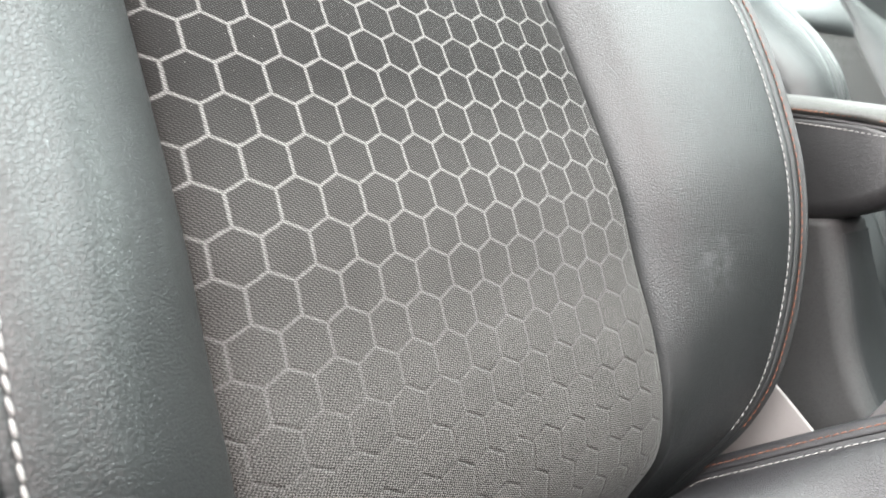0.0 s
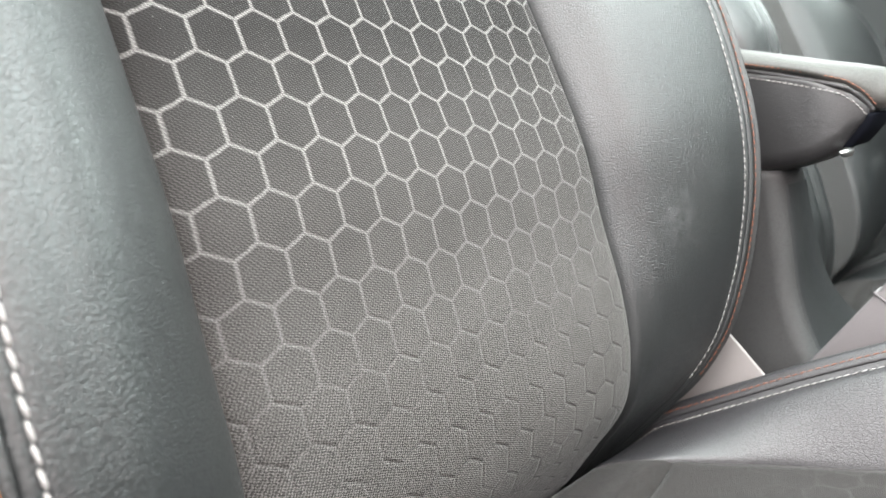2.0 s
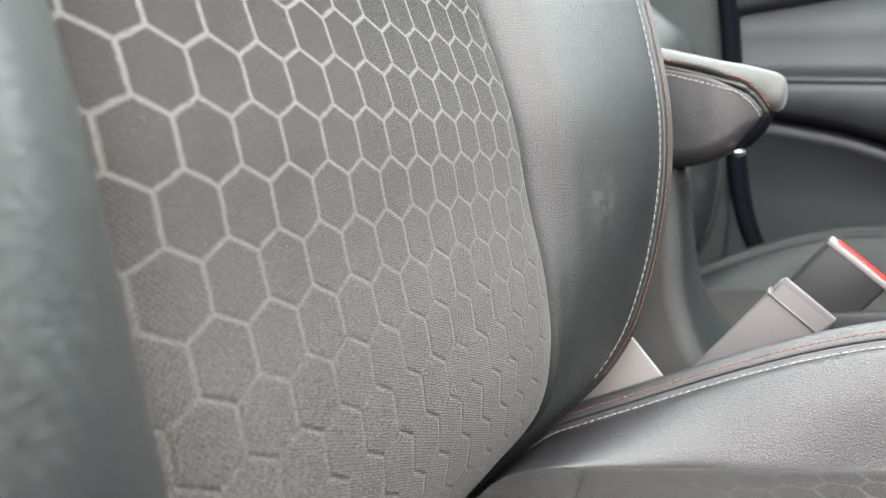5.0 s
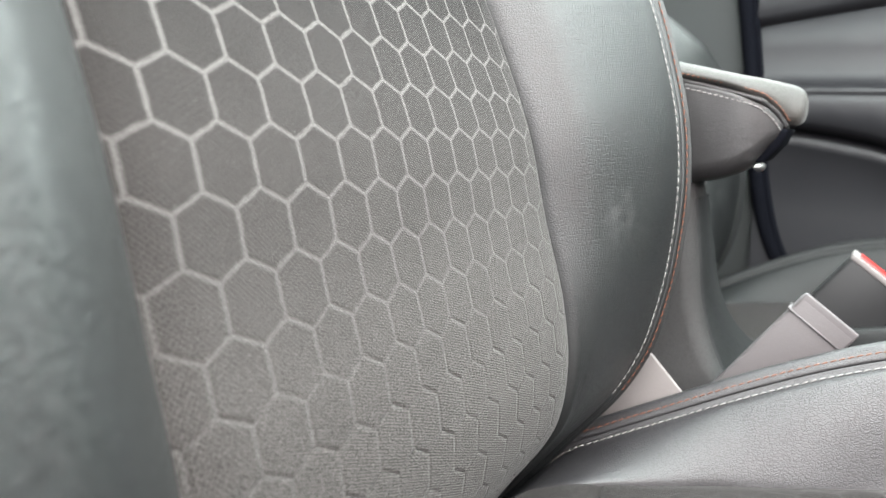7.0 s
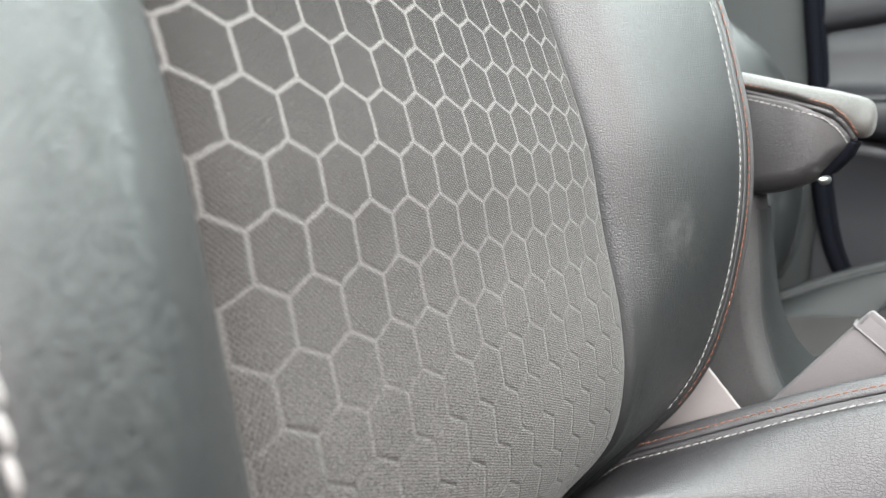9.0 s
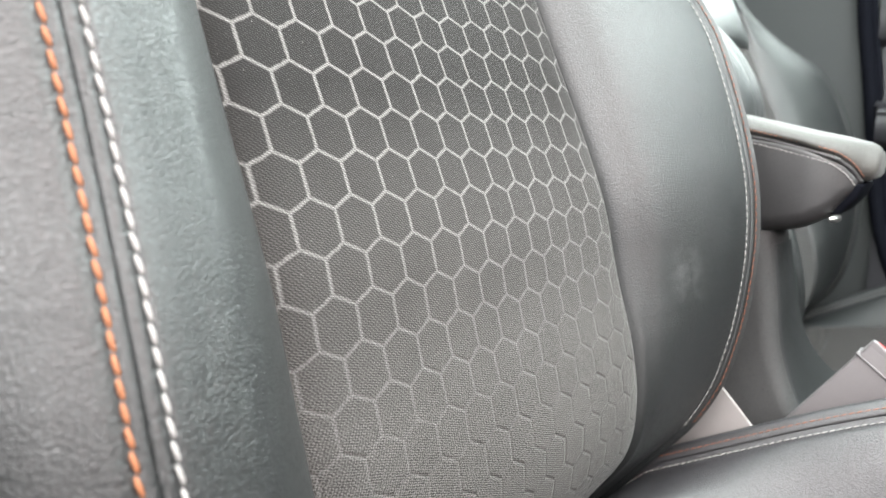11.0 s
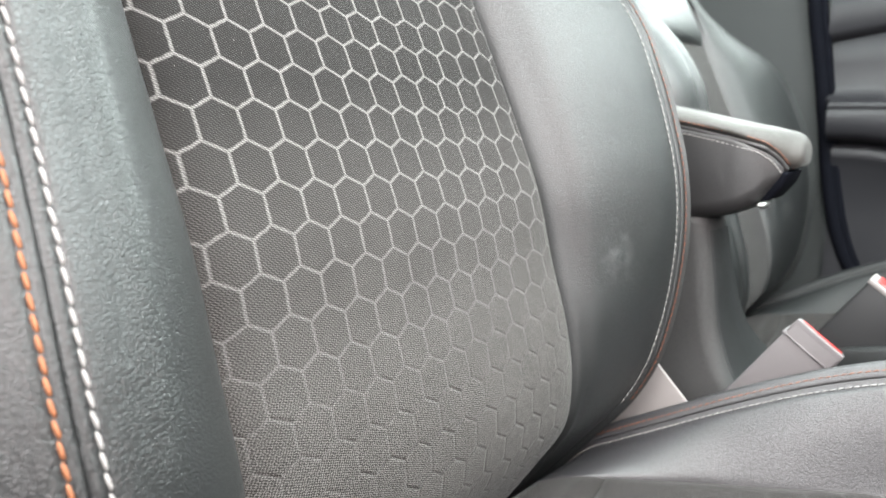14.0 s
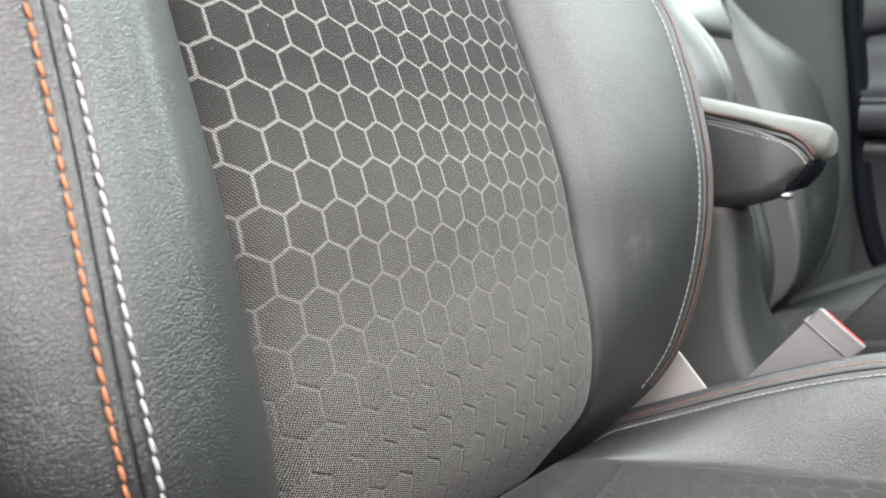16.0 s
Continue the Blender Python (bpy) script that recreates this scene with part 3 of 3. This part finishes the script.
def arm_ring(a, b, lo, hi, low, high):
    """A rounded oblong in x and z; low and high: the radii of its lower and upper corners."""
    out = []
    for cx, cz, r, start in ((a + low, lo + low, low, 180), (b - low, lo + low, low, 270), (b - high, hi - high, high, 0), (a + high, hi - high, high, 90)):
        out += [(cx + r * math.cos(radians(start + 15 * k)), cz + r * math.sin(radians(start + 15 * k))) for k in range(7)]
    return out


body_rows = []
for y in [0.25 - 0.30 * i / 20 for i in range(20)] + [-0.05 - 0.0455 * i / 18 for i in range(19)]:
    hi, lo = min(SEAM(y), 0.6945 if y < 0 else 1.0) - 0.0010, UNDER(y)
    hi = max(hi, lo + 0.004)
    low = min(0.016, 0.45 * (hi - lo))
    body_rows.append([(x, y, z) for x, z in arm_ring(arm_near(y) + 0.001, arm_far(y) - 0.001, lo, hi, low, min(0.004, 0.3 * (hi - lo)))])
armrest = part("armrest", capped(body_rows), TRIM_LEATHER, near_seat, "padded leather armrest with orange and white stitching")
pad_rows = []
nose = [(-0.0935 - 0.0150 * math.sin(radians(q)), math.cos(radians(q)) ** 0.6) for q in (0, 15, 30, 44, 56, 66, 74, 80, 85, 88.5)]
for y, keep in [(0.25 - 0.300 * i / 24, 1.0) for i in range(24)] + [(-0.05 - 0.0435 * i / 18, 1.0) for i in range(18)] + nose:
    lo, hi = SEAM(y) + 0.0008, TOP(max(y, -0.098))
    h, a, b = hi - lo, arm_near(max(y, -0.100)), arm_far(max(y, -0.100))
    section = [(a + 0.003, lo), (a, lo + 0.25 * h), (a + 0.0008, lo + 0.45 * h), (a + 0.004, lo + 0.70 * h), (a + 0.010, lo + 0.90 * h), (a + 0.018, lo + 0.985 * h), (0.5 * (a + b), hi + 0.0005)]
    section += [(a + b - x, z) for x, z in reversed(section[:-1])]
    mx, mz = 0.5 * (a + b), lo + 0.5 * h
    pad_rows.append([(mx + (x - mx) * (0.35 + 0.65 * keep), y, mz + (z - mz) * keep) for x, z in section])
PAD_LEATHER = leather("pad_leather", (0.038, 0.034, 0.029), 0.60, 0.8)
PAD_LEATHER.node_tree.nodes["Principled BSDF"].inputs["Sheen Weight"].default_value = 0.12
pad = part("pad", capped(pad_rows), PAD_LEATHER, armrest)
WELT = [(0.25, 0.7272), (0.12, 0.7122), (0.0, 0.6940), (-0.07, 0.6790), (-0.0850, 0.6720), (-0.0920, 0.6650), (-0.0970, 0.6572)]
part("welt", tube(spline([(arm_near(y) + 0.0035, y, z) for y, z in WELT], 40), 0.0024, 8), TRIM_LEATHER, armrest)
around = [Vector((-1, -0.9 * min(1.0, max(0.0, (-0.056 - y) / 0.046)), 0)).normalized() for _, y, _ in spline([(0, y, z) for y, z in WELT], 60)]
lower = spline([(arm_near(y + 0.0018) + 0.0008, y + 0.0018, z - 0.0046) for y, z in WELT], 60)
upper = spline([(arm_near(y - 0.0018) + 0.0001, y - 0.0018, z + 0.0050) for y, z in WELT], 60)
sew(lower, around, FINE_WHITE, armrest, 0.0043)
sew(upper, around, FINE_ORANGE, armrest, 0.0043)
part("end_cap", slab([(-0.0935, 0.6560), (-0.1000, 0.6555), (-0.0955, 0.6440), (-0.0845, 0.6300), (-0.0760, 0.6295), (-0.0850, 0.6425)], ARM_A + 0.016, ARM_B - 0.006, 0.002, 2), RUBBER, armrest)
part("release_button", tube([(0.472, -0.0795, 0.6270), (0.477, -0.0820, 0.6265), (0.486, -0.0828, 0.6268), (0.493, -0.0815, 0.6275)], lambda s: 0.0012 + 0.0026 * math.sin(math.pi * s), 10), METAL, armrest, "satin metal release button")
part("hinge", tube([(0.40, 0.17, 0.665), (0.47, 0.17, 0.665)], 0.03, 20), DARK_PLASTIC, armrest)

# recliner cover between backrest and cushion
part("recliner_cover", slab([(-0.036, 0.490), (-0.085, 0.440), (-0.085, 0.40), (0.11, 0.36), (0.11, 0.54), (0.02, 0.545)], 0.394, 0.3975, 0.0012, 2), PALE_PLASTIC, near_seat, "light grey plastic recliner cover")

# buckle: its axis leans forward
buckle = base("seat_belt_buckle", (0.442, -0.06, 0.34))
tagged(buckle, "black seat belt buckle with red release button beside the cushion", "seat belt buckle")
AX, WD = Vector((0, -0.584, 0.812)), Vector((0, -0.812, -0.584))
ORIGIN = Vector((0, -0.1235, 0.5425))


def at_buckle(a, w):
    p = ORIGIN + AX * a + WD * w
    return (p.y, p.z)


part("body", slab([at_buckle(*q) for q in ((0.0, 0.002), (0.0, 0.046), (-0.20, 0.046), (-0.20, 0.002))], 0.436, 0.453, 0.0025, 2), GREY_PLASTIC, buckle, "grey plastic buckle body")
part("rim", slab([at_buckle(*q) for q in ((-0.010, 0.0025), (0.0026, 0.0025), (0.0026, 0.0455), (-0.010, 0.0455))], 0.4362, 0.4405, 0.0008, 2), GREY_PLASTIC, buckle)
part("collar", slab([at_buckle(*q) for q in ((-0.0125, 0.0005), (-0.0125, 0.0475), (-0.0140, 0.0475), (-0.0140, 0.0005))], 0.4352, 0.4538), GREY_PLASTIC, buckle)
part("release_button", slab([at_buckle(*q) for q in ((-0.010, 0.006), (0.0003, 0.006), (0.0003, 0.043), (-0.010, 0.043))], 0.444, 0.4505, 0.0004, 1), RED_PLASTIC, buckle, "red release button")
other = base("seat_belt_buckle", (0.612, -0.08, 0.34))
tagged(other, "charcoal seat belt buckle with bright red button beside the far cushion", "seat belt buckle")
ORIGIN = Vector((0, -0.150, 0.549))
CHARCOAL = plain("charcoal_plastic", (0.016, 0.016, 0.017), 0.45)
part("body", slab([at_buckle(*q) for q in ((0.0, 0.0), (0.0, 0.060), (-0.22, 0.060), (-0.22, 0.0))], 0.601, 0.629, 0.003, 2), CHARCOAL, other)
part("rim", slab([at_buckle(*q) for q in ((0.0015, -0.0008), (0.0015, 0.0608), (-0.004, 0.0608), (-0.004, -0.0008))], 0.6002, 0.6298, 0.0012, 2), PALE_PLASTIC, other, "pale grey rim")
part("release_button", slab([at_buckle(*q) for q in ((-0.008, 0.005), (0.0030, 0.005), (0.0030, 0.056), (-0.008, 0.056))], 0.6035, 0.6255, 0.0012, 2), RED_PLASTIC, other, "red release button")

# post under the armrest, flared at its foot
post_rows = []
FRONT = curve([0.10, 0.36, 0.40, 0.44, 0.47, 0.50, 0.56, 0.612], [-0.16, -0.15, -0.125, -0.092, -0.070, -0.056, -0.044, -0.036])
FAR = curve([0.10, 0.36, 0.40, 0.44, 0.47, 0.49, 0.52, 0.56, 0.612], [0.70, 0.70, 0.675, 0.635, 0.592, 0.571, 0.553, 0.541, 0.535])
NEAR = curve([0.10, 0.40, 0.45, 0.50, 0.56, 0.612], [0.452, 0.453, 0.457, 0.464, 0.469, 0.470])
for i in range(46):
    z = 0.10 + 0.512 * (i / 45) ** 0.6
    a, b, f0 = NEAR(z), FAR(z), FRONT(z)
    r, ring = 0.016, []
    for cx, cy, start in ((a + r, f0 + r, 180), (b - r, f0 + r, 270), (b - r, 0.12 - r, 0), (a + r, 0.12 - r, 90)):
        for k in range(5):
            ang = radians(start + 22.5 * k)
            ring.append((cx + r * math.cos(ang), cy + r * math.sin(ang), z))
    post_rows.append(ring)
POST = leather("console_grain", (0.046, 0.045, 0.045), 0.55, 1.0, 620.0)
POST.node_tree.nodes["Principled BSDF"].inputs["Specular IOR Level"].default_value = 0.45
post = part("armrest_post", capped(post_rows), POST)
# Sheet over the post's front, with that side's shade put into its colour.
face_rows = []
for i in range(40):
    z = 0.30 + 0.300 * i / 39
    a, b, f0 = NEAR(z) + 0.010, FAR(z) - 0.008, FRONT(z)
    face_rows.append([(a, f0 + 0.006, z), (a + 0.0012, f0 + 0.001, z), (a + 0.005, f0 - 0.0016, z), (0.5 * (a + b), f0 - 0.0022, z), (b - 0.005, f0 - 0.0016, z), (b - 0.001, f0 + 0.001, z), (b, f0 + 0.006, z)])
part("front_face", sheet(face_rows), SHADED_LEATHER, post, "grained front face, darkened as in shade")
tagged(post, "grained grey plastic post carrying the armrest between the seats", "console")

# ---------------------------------------------------------------- the cabin
DOOR = 1.20
floor = part("floor", box((-0.38, -1.3, 0.06), (1.40, 1.4, 0.10)), CARPET, smooth=False)
tagged(floor, "dark grey carpeted car floor", "floor", kind="structure")
roof = part("ceiling", box((-0.12, 0.30, 1.24), (1.12, 1.4, 1.28)), HEADLINER, smooth=False)
tagged(roof, "pale cloth car headliner", "ceiling", kind="structure")
rear = part("wall_rear", box((-0.38, 1.36, 0.10), (1.40, 1.40, 1.24)), PILLAR_TRIM, smooth=False)
tagged(rear, "plain grey rear trim of the cabin", "wall", kind="structure")
# Unseen; set close and high to block low windscreen light.
dash = part("wall_front", box((-0.38, -0.76, 0.10), (1.19, -0.72, 0.84)), DASH_PLASTIC, smooth=False)
tagged(dash, "unseen plain dark front of the cabin, raised to shade low parts", "wall", kind="structure")
# Unseen wall, added to keep the door-side light off the low parts.
near_shade = part("wall_near", box((-0.38, -1.26, 0.10), (-0.31, 1.36, 0.72), 0.02), DARK_PLASTIC)
tagged(near_shade, "unseen plain dark wall added to shade the low near side", "wall", kind="structure")
pillar_rows = []
for z, back, front in ((0.10, 0.33, 0.0), (0.92, 0.33, 0.0), (0.98, 0.33, 0.27), (1.24, 0.33, 0.28)):
    pillar_rows.append([(DOOR + 0.012, front, z), (DOOR + 0.012, back, z), (DOOR + 0.09, back, z), (DOOR + 0.09, front, z)])
pillar = part("wall_pillar", capped(pillar_rows), PILLAR_TRIM, smooth=False)
tagged(pillar, "grey trimmed pillar behind the far front door", "pillar", kind="structure")
side = part("wall_side", box((DOOR + 0.03, 0.33, 0.10), (DOOR + 0.10, 1.36, 0.86)), DARK_PLASTIC, smooth=False)
tagged(side, "plain dark trim beside the rear seats", "wall", kind="structure")

door = base("door_1", (DOOR, -0.4, 0.10))
tagged(door, "closed car door with dark grey trim panel and armrest", "car door", kind="structure")


def door_sheet(profile, back, front):
    """A strip of the door's trim: a profile in (inward, height), run from y = back to y = front; heights may change with y."""
    rows = []
    for i in range(25):
        y = back + (front - back) * i / 24
        rows.append([(DOOR - d, y, z + drop(y)) for d, z, drop in profile])
    bm = sheet(rows)
    bmesh.ops.recalc_face_normals(bm, faces=bm.faces)
    return bm


def still(y):
    return 0.0


def dip(y):
    return -0.10 * max(0.0, -0.03 - y) ** 1.2 - 0.10 * max(0.0, -0.05 - y) - 1.6 * min(0.16, max(0.0, -0.14 - y)) ** 2


def climb(y):
    return -0.15 * (y - 0.026)


part("upper_trim", door_sheet([(-0.05, 0.800, climb), (0.006, 0.822, climb), (0.012, 0.830, climb), (0.012, 0.870, climb), (0.0, 0.888, climb), (-0.06, 0.895, climb)], 0.034, -1.25), DOOR_TRIM, door)
part("middle_trim", door_sheet([(-0.05, 0.815, climb), (-0.006, 0.8155, climb), (0.002, 0.812, climb), (0.004, 0.78, still), (0.006, 0.745, still), (0.014, 0.728, still), (0.026, 0.722, still)], 0.026, -1.25), DOOR_TRIM, door)
armled = part("door_armrest", door_sheet([(0.026, 0.7215, still), (0.040, 0.7205, still), (0.048, 0.714, still), (0.047, 0.709, still), (0.0445, 0.7065, still), (0.047, 0.704, still), (0.050, 0.695, still),
                                 (0.046, 0.670, dip), (0.036, 0.660, dip), (0.010, 0.656, dip), (0.004, 0.652, dip)], 0.018, -1.25), DOOR_TRIM, door)
sew([(DOOR - 0.0455, 0.010 - 0.5 * i / 60, 0.7115) for i in range(61)], [Vector((-1, 0, 0.3))] * 61, FINE_ORANGE, armled, 0.006)
part("lower_trim", door_sheet([(0.004, 0.653, dip), (0.016, 0.648, dip), (0.024, 0.638, dip), (0.020, 0.626, dip), (0.010, 0.610, dip), (0.006, 0.52, still), (0.010, 0.40, still), (0.010, 0.12, still)], 0.012, -1.25), DOOR_TRIM, door)
seal = [(DOOR - 0.005, y, z) for y, z in ((0.075, 1.05), (0.060, 0.95), (0.049, 0.855), (0.036, 0.78), (0.024, 0.70), (0.010, 0.60), (-0.004, 0.53), (-0.024, 0.47), (-0.052, 0.425), (-0.10, 0.385), (-0.20, 0.36))]
rubber = part("door_seal", tube(spline([(x, y + 0.006, z) for x, y, z in seal], 60), 0.0125, 12), RUBBER)
tagged(rubber, "black rubber door seal along the pillar", "door seal", kind="structure")
part("seal_lip", tube(spline([(x - 0.003, y - 0.007, z) for x, y, z in seal], 60), 0.006, 8), RUBBER, rubber)
